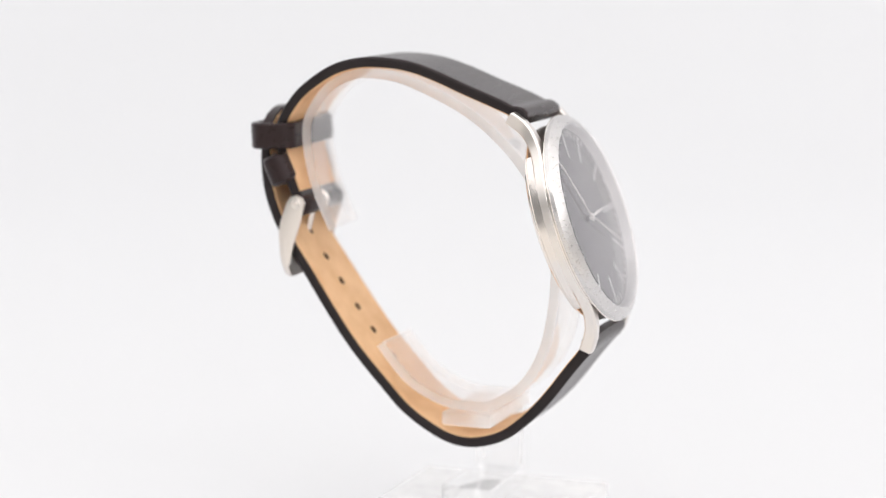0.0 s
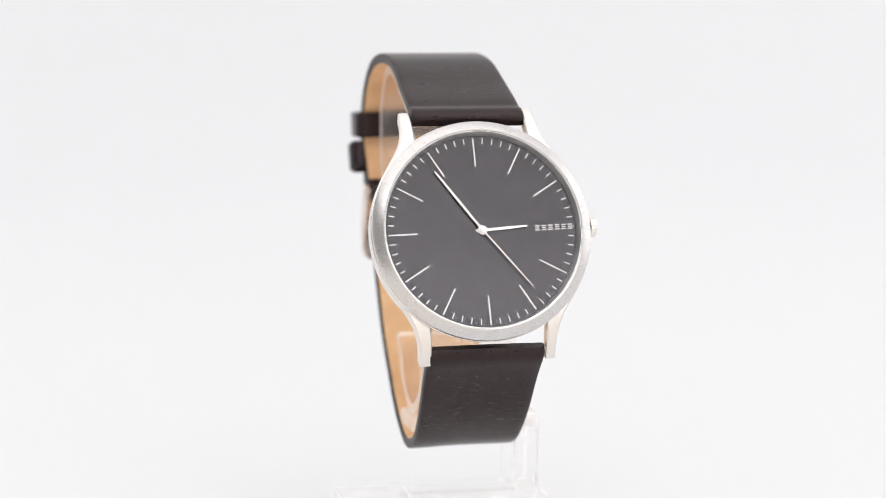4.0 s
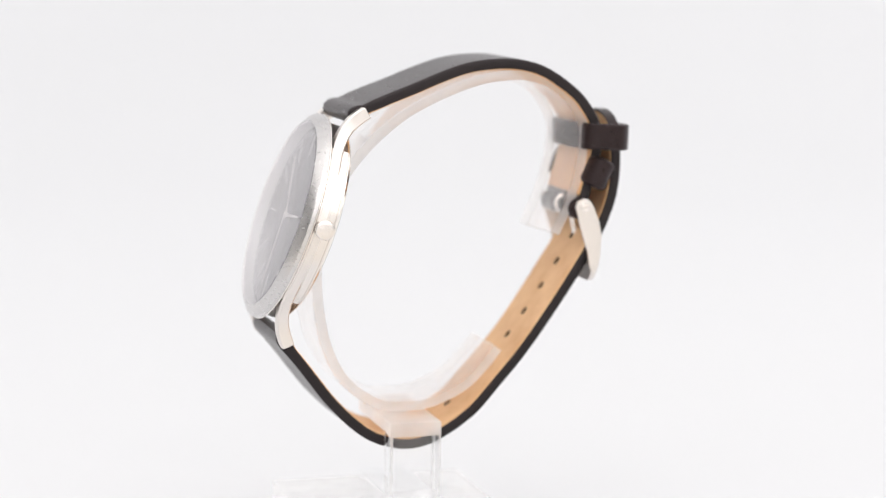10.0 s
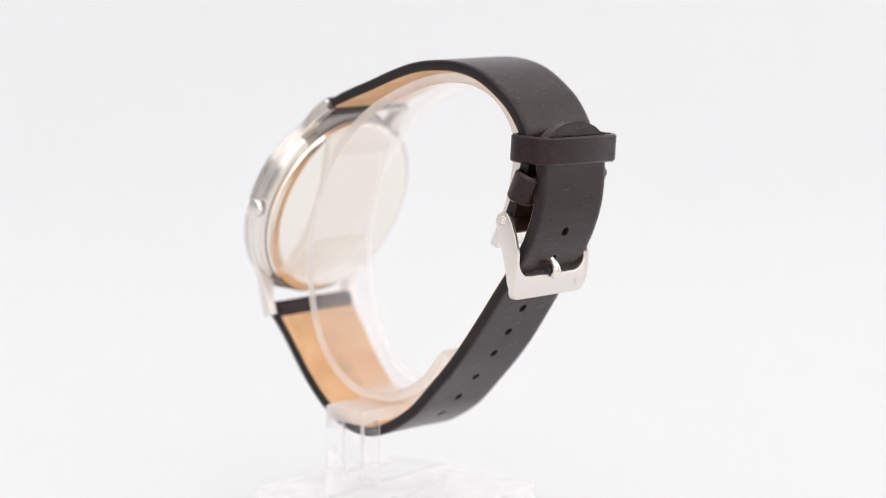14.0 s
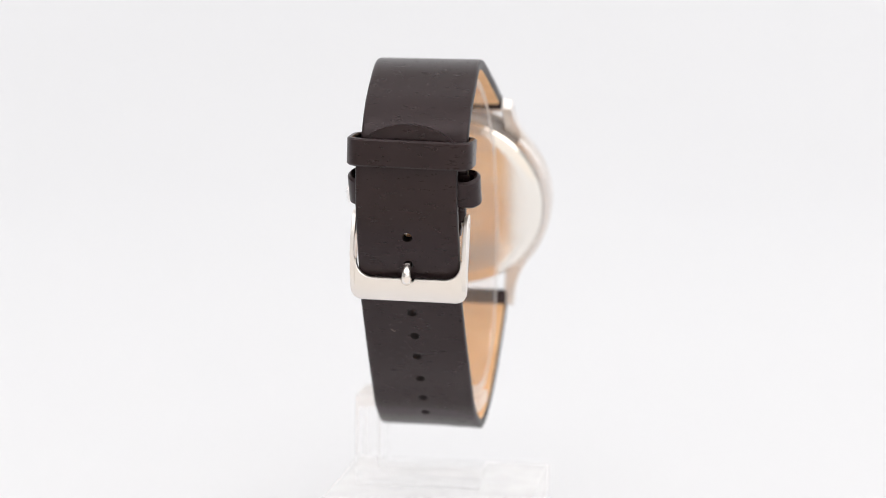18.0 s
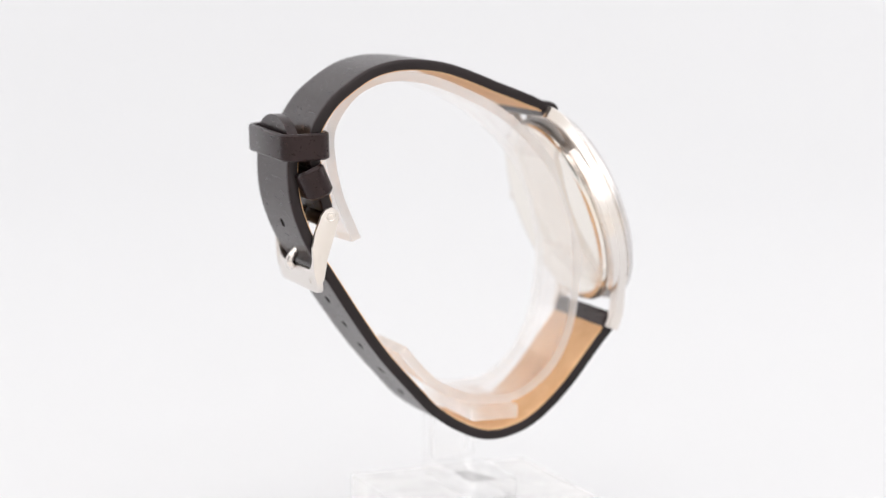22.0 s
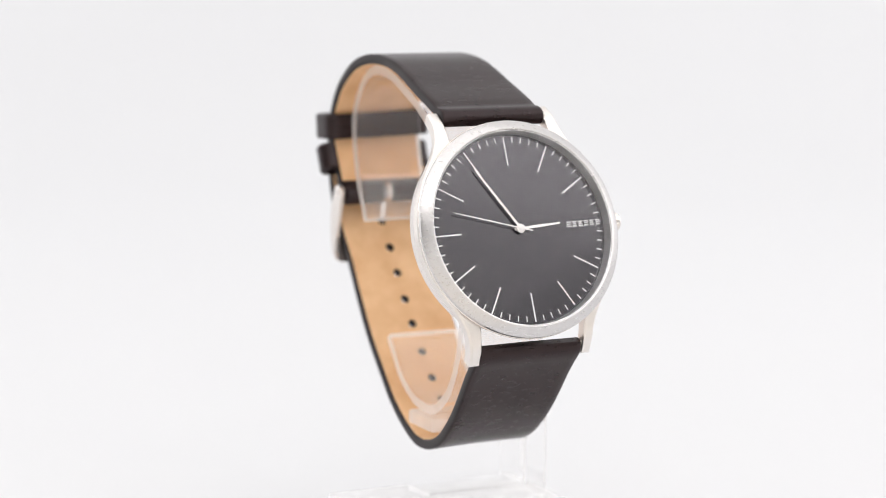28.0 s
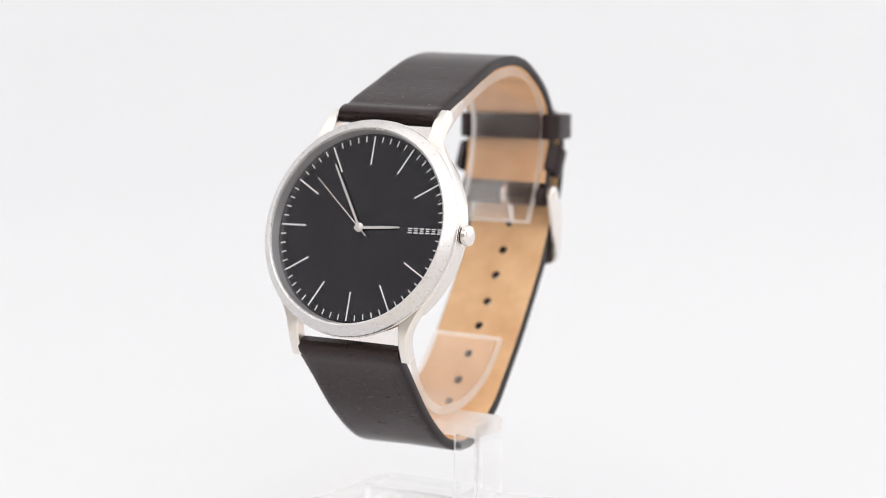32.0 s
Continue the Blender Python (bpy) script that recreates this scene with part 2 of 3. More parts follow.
def band(bm, line, s0, s1, width, thick, side=1.0, step=1.0, edge=0.35, holes=(), hole=0.75, shift=0.0, trim=None, rim_slot=0):
    """A strap along a line. side turns the outer face; width and thick are functions of s; holes: lengths at which round holes go through. trim(x) shortens the end."""
    stops = sorted({round(v, 4) for v in list(np.arange(s0, s1, step)) + [s1]})
    reach = hole * 1.5
    for h in holes:
        stops = [v for v in stops if abs(v - h) > reach + 0.12 or v in (s0, s1)] + [h - reach, h + reach]
    stops = sorted(stops)

    def columns(w):
        return [-w + edge, -w * 0.85, -w * 0.65, -w * 0.4, -reach, reach, w * 0.4, w * 0.65, w * 0.85, w - edge]
    rows = []
    for s in stops:
        w, t = width(s) / 2, thick(s)
        row = []
        for x, n in ([(x, t / 2) for x in columns(w)] + [(w - edge * 0.3, t / 2 - edge * 0.3), (w, t / 2 - edge), (w, -t / 2 + edge), (w - edge * 0.3, -t / 2 + edge * 0.3)]
                     + [(x, -t / 2) for x in columns(w)[::-1]] + [(-w + edge * 0.3, -t / 2 + edge * 0.3), (-w, -t / 2 + edge), (-w, t / 2 - edge), (-w + edge * 0.3, t / 2 - edge * 0.3)]):
            q = s
            if trim and s > s1 - 8:
                q = s - trim(x) * (s - s1 + 8) / 8
            p, d, nn = line.at(q)
            row.append(bm.verts.new(p + nn * (n * side + shift * side) + Vector((x, 0, 0))))
        rows.append(row)
    n = len(rows[0])
    for i, (a, b) in enumerate(zip(rows, rows[1:])):
        mid = (stops[i] + stops[i + 1]) / 2
        pierced = any(abs(mid - h) < 0.05 for h in holes)
        for k in range(n):
            if pierced and k in (4, 18):
                continue
            f = bm.faces.new((a[k], a[(k + 1) % n], b[(k + 1) % n], b[k]))
            if 10 <= k <= 12 or 24 <= k <= 26:
                f.material_index = rim_slot
        if pierced:
            rim = []
            for k in (4, 18):
                cs = [a[k], a[k + 1], b[k + 1], b[k]]
                c = sum((v.co for v in cs), Vector()) / 4
                ring = []
                for j in range(4):
                    for e in (0.0, 0.25, 0.5, 0.75):
                        v = cs[j].co.lerp(cs[(j + 1) % 4].co, e)
                        ring.append((j, e, c + (v - c).normalized() * hole))
                vs = [bm.verts.new(q) for _, _, q in ring]
                for j in range(4):
                    bm.faces.new([cs[j], cs[(j + 1) % 4], vs[(4 * j + 4) % 16], vs[4 * j + 3], vs[4 * j + 2], vs[4 * j + 1], vs[4 * j]])
                rim.append(vs)
            top, low = rim
            order = [min(low, key=lambda v: (v.co - u.co).length) for u in top]
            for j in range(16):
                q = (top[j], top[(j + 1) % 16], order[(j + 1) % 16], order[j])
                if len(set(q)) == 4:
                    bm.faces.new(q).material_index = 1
    for row in (rows[0], rows[-1]):
        for k in range(9):
            bm.faces.new((row[k], row[k + 1], row[22 - k], row[23 - k]))
        bm.faces.new(row[9:15])
        bm.faces.new(row[23:28] + row[:1])
    return bm


# ---- the place: floor sweep, added glow panels, the room ----
def studio():
    bm = bmesh.new()
    line = [(-90.0, 0.0), (500.0, 0.0)]
    for k in range(1, 13):
        a = radians(90 * k / 12)
        line.append((500 + 420 * math.sin(a), 420 - 420 * math.cos(a)))
    line.append((920.0, 1500.0))
    under = [(y + 6 * (0 if i < 2 else 1), z - (6 if i < 14 else 0)) for i, (y, z) in enumerate(line)]
    cols = []
    for y, z in line:
        cols.append([bm.verts.new((x, y, z)) for x in (-1450.0, 1450.0)])
    back = [[bm.verts.new((x, y, z)) for x in (-1450.0, 1450.0)] for y, z in under]
    for a, b in zip(cols, cols[1:]):
        bm.faces.new((a[0], a[1], b[1], b[0]))
    for a, b in zip(back, back[1:]):
        bm.faces.new((a[1], a[0], b[0], b[1]))
    for k in (0, 1):
        for i in range(len(cols) - 1):
            bm.faces.new((cols[i][k], cols[i + 1][k], back[i + 1][k], back[i][k]))
    for a, b in ((cols[0], back[0]), (cols[-1], back[-1])):
        bm.faces.new((a[0], a[1], b[1], b[0]))
    tagged(part("backdrop", bm, PAPER, None, smooth=40, lift=False), "seamless white sheet under and behind the stand, with added glow", "backdrop", kind="structure")
    # unseen glowing sheet, added to throw warm light from low in front
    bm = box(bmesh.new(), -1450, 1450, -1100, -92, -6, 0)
    tagged(part("front_glow_sheet", bm, CREAM_GLOW, None, smooth=0, lift=False), "unseen cream glowing sheet added in front of the stand", "table", kind="structure")
    # unseen glowing panels, added to light the watch and shape its reflections
    for name, dims, cloth in (("left_panel", (-860, -850, 180, 900, 6, 740), LEFT_GLOW), ("right_panel", (850, 860, 60, 900, 6, 740), RIGHT_GLOW),
                              ("front_panel", (-1000, 1400, -1115, -1105, 6, 430), FRONT_GLOW), ("upper_panel", (-60, 1400, -1115, -1105, 435, 745), UPPER_GLOW), ("top_panel", (-900, 1400, -398, 210, 750, 760), TOP_GLOW),
                              ("key_panel", (-900, 1400, -720, -400, 750, 760), KEY_GLOW), ("far_panel", (-900, 1400, -1495, -722, 750, 760), FAR_GLOW), ("rear_panel", (-900, 1400, 212, 900, 750, 760), REAR_GLOW)):
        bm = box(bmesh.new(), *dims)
        tagged(part(name, bm, cloth, None, smooth=0, lift=False), "unseen glowing white panel, added as a light", "tent cloth", kind="structure")
    for name, dims in (("wall_north", (-1600, 1600, 1500, 1560, -6, 2400)), ("wall_south", (-1600, 1600, -1560, -1500, -6, 2400)),
                       ("wall_east", (1500, 1560, -1500, 1500, -6, 2400)), ("wall_west", (-1560, -1500, -1500, 1500, -6, 2400)),
                       ("room_ceiling", (-1500, 1500, -1500, 1500, 2400, 2440)), ("floor", (-1500, 1500, -1500, 1500, -60, -7))):
        bm = bmesh.new()
        box(bm, *dims)
        tagged(part(name, bm, WALL, None, smooth=0, lift=False), "plain grey painted surface of the dim room", "wall", kind="structure")


studio()

# ---- the watch ----
watch = tagged(new("wristwatch"), "round silver steel wristwatch with black dial and dark brown leather strap", "wristwatch")
stand = tagged(new("display_stand"), "clear acrylic C-shaped watch stand on a square frosted base", "display stand")

# the case is drawn flat: x to three o'clock, y to twelve, z out of the dial
PITCH = radians(19.43)
CASE = (Matrix.Translation((0.14, -30.1, -53.25))
        @ Matrix(((1, 0, 0, 0), (0, math.sin(PITCH), -math.cos(PITCH), 0), (0, math.cos(PITCH), math.sin(PITCH), 0), (0, 0, 0, 1)))
        @ Matrix.Rotation(radians(1.8), 4, "Z"))


def case_part(name, bm, mat, label="", smooth=35.0, parent=None):
    bmesh.ops.transform(bm, matrix=CASE, verts=bm.verts)
    return part(name, bm, mat, parent or watch, label, smooth)


def watch_case():
    bm = bmesh.new()
    lathe(bm, [(18.3, 0.0), (18.3, 1.9), (18.36, 2.08), (18.55, 2.15), (20.05, 1.2), (20.34, 0.85), (20.4, 0.45), (20.4, 0.12), (20.3, -0.02), (18.3, -0.02)], 160, True)
    case_part("bezel", bm, BRUSHED, "brushed steel bezel", 25)
    bm = bmesh.new()
    lathe(bm, [(20.2, 0.14), (20.42, 0.13), (20.5, 0.06), (20.5, -0.1), (20.42, -0.17), (20.2, -0.18)], 160, True)
    case_part("rim", bm, POLISHED, "thin polished rim", 40)
    bm = bmesh.new()
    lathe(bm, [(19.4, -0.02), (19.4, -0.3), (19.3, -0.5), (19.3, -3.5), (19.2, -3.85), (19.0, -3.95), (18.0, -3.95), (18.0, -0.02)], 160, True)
    case_part("middle_case", bm, RECESS, "steel case body under the bezel, dark reflections in its colour", 25)
    # the flanks at three and nine o'clock stand proud of the body and end square
    for sx in (1, -1):
        bm = bmesh.new()
        rows = []
        for k in range(49):
            a = radians(-46.5 + 93.0 * k / 48)
            rows.append([bm.verts.new((sx * r * math.cos(a), r * math.sin(a), h)) for r, h in ((19.1, -0.22), (20.3, -0.22), (20.38, -0.3), (20.38, -3.35), (20.36, -3.52), (20.2, -3.62), (20.28, -3.72), (20.26, -3.9), (20.12, -3.98), (19.1, -3.98))])
        for p, q in zip(rows, rows[1:]):
            for k in range(10):
                bm.faces.new((p[k], p[(k + 1) % 10], q[(k + 1) % 10], q[k]))
        bm.faces.new(rows[0])
        bm.faces.new(rows[-1])
        case_part("flank", bm, POLISHED, "proud polished side of the case", 25)
    bm = bmesh.new()
    lathe(bm, [(18.9, -3.95), (18.9, -4.35), (18.6, -4.75), (18.1, -4.9), (17.6, -5.15), (16.0, -5.3), (0, -5.35), ], 128)
    case_part("case_back", bm, BACK, "mirror polished steel back", 25)
    bm = bmesh.new()
    lathe(bm, [(0, 0.0), (18.15, 0.0), (18.15, -0.4), (0, -0.4)], 128)
    case_part("dial", bm, DIAL, "plain matt black dial")
    bm = bmesh.new()
    lathe(bm, [(0, 2.16), (9, 2.155), (17.6, 2.13), (18.2, 2.1), (18.29, 2.06)], 128)
    glass = case_part("crystal", bm, CRYSTAL, "clear mineral glass")
    glass.visible_shadow = False
    bm = bmesh.new()
    lathe(bm, [(17.8, 0.02), (18.18, 1.92), (18.29, 1.94), (18.29, 0.02)], 160, True)
    case_part("inner_ring", bm, GREY_STEEL, "narrow polished ring round the dial", 30)
    # four lugs, each a tapered bent horn
    for sx in (1, -1):
        for su in (1, -1):
            bm = bmesh.new()
            rows = []
            for ut, ul, xo, xi, top, low in ((0.0, 0.0, 20.48, 19.0, -0.2, -2.25), (3.5, 3.5, 20.18, 18.7, -0.2, -2.25), (7.0, 7.0, 19.25, 17.8, -0.2, -2.25), (9.5, 9.5, 18.15, 16.7, -0.2, -2.25), (11.5, 11.5, 17.08, 15.5, -0.2, -2.25),
                                             (13.5, 13.5, 15.75, 14.0, -0.26, -2.3), (15.5, 15.4, 14.5, 10.6, -0.42, -2.45), (17.5, 17.2, 13.55, 10.6, -0.75, -2.85), (19.5, 18.9, 12.98, 10.6, -1.25, -3.5),
                                             (21.3, 20.3, 12.75, 10.6, -2.0, -4.35), (22.9, 21.6, 12.65, 10.6, -3.15, -5.35), (23.65, 22.3, 12.6, 10.6, -3.85, -5.95)):
                c = 0.26
                if sx < 0 and su < 0 and ut > 14:
                    xi, xo = xi + 0.3, xo + 0.35 * min(1.0, (ut - 13.5) / 6)
                if sx > 0 and su < 0 and ut > 14:
                    xo -= 0.3 * min(1.0, (ut - 13.5) / 6)
                rows.append([bm.verts.new((sx * x, su * u, h)) for x, u, h in ((xi, ut, top - c), (xi + c, ut, top), (xo - 1.6 * c, ut, top), (xo, ut, top - 1.6 * c), (xo, ul, low + c), (xo - c, ul, low), (xi + c, ul, low), (xi, ul, low + c))])
            for a, b in zip(rows, rows[1:]):
                for k in range(8):
                    bm.faces.new((a[k], a[(k + 1) % 8], b[(k + 1) % 8], b[k]))
            bm.faces.new(rows[0])
            bm.faces.new(rows[-1])
            case_part("lug", bm, SATIN, "bent steel lug flowing out of the flank", 24)
    for su in (1, -1):
        bm = bmesh.new()
        tube(bm, [(-10.8, su * 21.6, -4.1), (10.8, su * 21.6, -4.1)], 0.7)
        case_part("spring_bar", bm, SATIN)
    # crown at three o'clock
    bm = bmesh.new()
    prof = [(0, 19.6), (1.1, 19.6), (1.1, 20.8), (1.72, 20.8), (1.86, 20.92), (1.86, 21.75), (1.74, 21.95), (1.5, 22.04), (0.9, 22.12), (0, 22.15)]
    lathe(bm, prof, 40)
    for v in bm.verts:
        if 20.85 < v.co.z < 21.8 and math.hypot(v.co.x, v.co.y) > 1.7:
            a = math.atan2(v.co.y, v.co.x)
            k = 1 + 0.02 * math.cos(20 * a)
            v.co.x, v.co.y = v.co.x * k, v.co.y * k
    bmesh.ops.transform(bm, matrix=Matrix.Translation((0, 0, -2.05)) @ Matrix.Rotation(radians(90), 4, "Y"), verts=bm.verts)
    crown = case_part("crown", bm, POLISHED, "small fluted steel crown", 30)
    bm = bmesh.new()
    for a, wide in ((35, 0.22), (125, 0.16), (80, 0.12)):
        made = bmesh.ops.create_cube(bm, size=1.0, matrix=Matrix.Rotation(radians(a), 4, "Z") @ Matrix.Translation((0, 0, 22.1)) @ Matrix.Diagonal((1.8, wide, 0.08, 1)))
    bmesh.ops.transform(bm, matrix=Matrix.Translation((0, 0, -2.05)) @ Matrix.Rotation(radians(90), 4, "Y"), verts=bm.verts)
    case_part("emblem", bm, POLISHED, "plain raised bars", 0, crown)
    # black cylinder added for the shade in the gap behind the crown
    bm = bmesh.new()
    lathe(bm, [(0, 20.0), (1.5, 20.0), (1.5, 20.82), (0, 20.82)], 32)
    bmesh.ops.transform(bm, matrix=Matrix.Translation((0, 0, -2.05)) @ Matrix.Rotation(radians(90), 4, "Y"), verts=bm.verts)
    case_part("crown_gap_shade", bm, DARK, "dark cylinder for the shaded gap under the crown", 30, crown)


def dial_print():
    def mark(r0, r1, w, angle, name):
        bm = bmesh.new()
        box(bm, -w / 2, w / 2, r0, r1, 0.0, 0.07)
        bmesh.ops.rotate(bm, verts=bm.verts, cent=(0, 0, 0), matrix=Matrix.Rotation(radians(-angle), 3, "Z"))
        return case_part(name, bm, PRINT, smooth=0)
    for k in range(60):
        if k % 5 == 0 and k != 15:
            mark(12.0, 17.35, 0.26, 6 * k, "hour_marker")
        elif k == 15:
            mark(17.2, 17.4, 0.2, 6 * k, "minute_tick")
        else:
            mark(16.3, 17.35, 0.2, 6 * k, "minute_tick")
    # the maker's mark is left as six plain bars
    for k in range(6):
        bm = bmesh.new()
        x = 10.05 + k * 1.24
        box(bm, x, x + 0.92, -0.5, -0.28, 0, 0.06)
        box(bm, x, x + 0.92, 0.28, 0.5, 0, 0.06)
        box(bm, x + 0.1, x + 0.8, -0.1, 0.1, 0, 0.06)
        case_part("logo_bar", bm, WHITE_PRINT, "plain white printed bars", smooth=0)


DIAL_AXIS = Matrix.Translation((0, 0, LIFT)) @ CASE


def clock_hand(name, tip, tail, wide, level, hub):
    """A hand that points to twelve, about its own pivot; it is placed and turned by its rows."""
    bm = bmesh.new()
    plate(bm, [(-wide / 2, -tail), (wide / 2, -tail), (wide / 2 * 1.05, tip * 0.55), (wide * 0.34, tip * 0.97), (0, tip), (-wide * 0.34, tip * 0.97), (-wide / 2 * 1.05, tip * 0.55)], 0.14)
    bmesh.ops.translate(bm, verts=bm.verts, vec=(0, 0, level))
    lathe(bm, [(0, level - 0.05), (hub, level - 0.05), (hub, level + 0.16), (hub * 0.8, level + 0.22), (0, level + 0.22)], 28)
    return part(name, bm, HAND, watch, "slim silver hand", 30, lift=False)


def rounded_loop(bm, x, n0, n1, t0, t1, thick, corner, steps=5, tuck=None, r=0.3):
    """A closed belt round a strap: half width x, from n0 to n1 across it, t0 to t1 along it."""
    def outline(g):
        pts = []
        for cx, cn, a0 in ((x - corner, n1 - corner, 0), (-x + corner, n1 - corner, 90), (-x + corner, n0 + corner, 180), (x - corner, n0 + corner, 270)):
            for k in range(steps + 1):
                a = radians(a0 + 90 * k / steps)
                pts.append((cx + (corner - g) * math.cos(a), cn + (corner - g) * math.sin(a)))
            if a0 == 180 and tuck is not None:      # this side slips between the layers of the strap
                pts += [(-x + 2.1, tuck + g * 0.3), (x - 2.1, tuck + g * 0.3)]
        return pts
    rings = []
    for g, t in ((0.0, t0 + r), (r, t0), (thick - r, t0), (thick, t0 + r), (thick, t1 - r), (thick - r, t1), (r, t1), (0.0, t1 - r)):
        rings.append([bm.verts.new((px, pn, t)) for px, pn in outline(g)])
    n = len(rings[0])
    for i in range(8):
        a, b = rings[i], rings[(i + 1) % 8]
        for k in range(n):
            bm.faces.new((a[k], a[(k + 1) % n], b[(k + 1) % n], b[k]))
    return bm


UPPER = Line([(-20.6, -34.4), (-18.2, -32.7), (-13.4, -30.7), (-8.05, -28.7), (-2.75, -26.6), (2.56, -24.9), (7.87, -24.2), (13.2, -24.35), (18.5, -25.9), (23.9, -29.5),
              (26.6, -32.3), (28.7, -35.7), (29.35, -38.5), (29.1, -41.5), (28.2, -44.8), (27.3, -47.6), (26.4, -50.4), (26.05, -52.3)])
LOWER = Line([(-33.8, -73.95), (-32.6, -76.8), (-29.5, -80.8), (-24.05, -87.9), (-18.6, -93.15), (-14.2, -95.65), (-8.8, -96.7), (-3.6, -95.5), (3.2, -91.4), (8.55, -85.9), (14.1, -79.65),
              (19.4, -72.55), (24.75, -64.8), (28.4, -59.15), (30.9, -54.3), (32.55, -49.0), (33.05, -43.6), (32.9, -40.0), (32.9, -33.6)])


def skew(bm, piece=""):
    """The strap runs a little askew towards its buckle; its two pieces don't lie quite over one another."""
    for v in bm.verts:
        y, z = v.co.y, v.co.z
        k = min(max((y - 2.0) / 28.0, 0.0), 1.0)
        v.co.x -= 0.45 * k * k * (3 - 2 * k)
        v.co.x -= float(np.interp(z, (-96, -80, -60, -40, -28), (-0.35, 0.1, 0.0, 0.4, 0.45))) * (1 - k)
        if piece == "upper":
            v.co.x += float(np.interp(y, (0, 8, 20, 30), (0.0, -0.4, -1.1, -1.1))) * float(np.interp(z, (-50, -42), (0.4, 1.0)))
        elif piece == "lower":
            v.co.x += float(np.interp(z, (-85, -66, -56, -40), (0.27, 0.27, -0.3, -0.35))) if y > 0 else 0.27
            bulge = 0.035 * max(0.0, -v.co.x) * float(np.interp(z, (-77, -66), (1.0, 0.0))) / math.hypot(y, z + 58.0)
            v.co.y, v.co.z = y + bulge * y, z + bulge * (z + 58.0)
    return bm


def lean(bm):
    """The buckle hangs a touch out of level."""
    for v in bm.verts:
        v.co.z += 0.015 * v.co.x - 0.12
    return bm


def strap():
    L = UPPER.length
    grow = lambda s: float(np.interp(s, [0, 0.4, 1.0, 2.0, 2.9, 3.5, 4.2, 6.0], [1.5, 2.6, 3.15, 3.2, 2.6, 1.85, 1.75, 2.0]))
    wu = lambda s: float(np.interp(s, [0, 12, 28, 46, 60, 80], [21.3, 20.8, 19.7, 19.8, 19.5, 19.5]))
    bm = band(bmesh.new(), UPPER, 0.0, L - 0.6, wu, grow, 1.0, 0.9, 0.45, rim_slot=1)
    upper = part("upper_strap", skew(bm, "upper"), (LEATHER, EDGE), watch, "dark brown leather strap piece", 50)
    bm = band(bmesh.new(), UPPER, 3.2, L - 2.4, lambda s: wu(s) - 0.7, lambda s: 0.24, 1.0, 0.9, 0.08, shift=-1.0)
    part("lining", skew(bm, "upper"), LINING, upper, "tan leather lining", 50)
    # the strap's end is folded round the buckle's pin, with a slot for the tongue
    bm = bmesh.new()
    for sx in (1, -1):
        tube(bm, [(sx * 1.15, 25.75, -52.45), (sx * 1.35, 25.75, -52.45), (sx * 9.0, 25.75, -52.45), (sx * 9.35, 25.75, -52.45)], [1.75, 2.0, 2.0, 1.7], 24)
    part("fold", skew(lean(bm)), LEATHER, upper, smooth=50)
    L2 = LOWER.length
    wl = lambda s: float(np.interp(s, [0, 28, L2 * 0.75, L2], [22.0, 20.3, 18.75, 18.5]))
    holes = sorted(LOWER.near(z, 32.0) for z in (-54.1, -59.3, -64.2, -69.2, -73.95, -78.85, -83.6, -88.2, -92.2))
    tip = lambda x: 2.9 * (x / 9.1) ** 2 + 1.0 * (x / 9.1) ** 6
    soft_roll = lambda s: float(np.interp(s, [0, 0.4, 1.0, 2.0, 2.9, 4.0, 6.0], [1.5, 2.5, 2.9, 2.9, 2.5, 2.05, 2.0]))
    bm = band(bmesh.new(), LOWER, 0.0, L2, wl, soft_roll, -1.0, 0.9, 0.45, holes, 0.92, trim=tip, rim_slot=2)
    lower = part("lower_strap", skew(bm, "lower"), (LEATHER, HOLE_SHADE, EDGE), watch, "dark brown leather strap piece with punched holes", 50)
    bm = band(bmesh.new(), LOWER, 3.2, L2 - 0.5, lambda s: wl(s) - 0.7, lambda s: 0.24, -1.0, 0.9, 0.08, holes, 0.90, shift=-1.0, trim=tip)
    part("lining", skew(bm, "lower"), (LINING, STAMP), lower, "tan leather lining", 50)
    # a pale scuff beside the holes
    p, d, n = LOWER.at(LOWER.near(-73.1, 40.0))
    bm = bmesh.new()
    bmesh.ops.create_icosphere(bm, subdivisions=2, radius=0.5, matrix=Matrix.Diagonal((1.0, 0.36, 0.05, 1)))
    for v in bm.verts:
        v.co = p + d * (v.co.y + 0.25 * math.sin(5 * v.co.x)) + n * (-1.0 + v.co.z) + Vector((4.0 + v.co.x, 0, 0))
    part("scuff", skew(bm, "lower"), SCUFF, lower, "small pale scuff", 40)
    # worn stamps in the lining, left as plain bars
    for reach, places in ((9.3, (-0.9, 1.5)), (17.2, (-0.9, 0.9)), (20.9, (-1.0,))):
        p, d, n = LOWER.at(reach)
        for x in places:
            bm = bmesh.new()
            for o, wide in ((-0.75, 1.5), (0.0, 1.2), (0.75, 1.5)):
                box(bm, x - wide / 2, x + wide / 2, o - 0.15, o + 0.15, 0, 0.05)
            for v in bm.verts:
                v.co = p + d * v.co.y + n * (1.13 + v.co.z) + Vector((v.co.x, 0, 0))
            part("stamp_bars", skew(bm, "lower"), STAMP, lower, "faint brown stamped bars", 0)


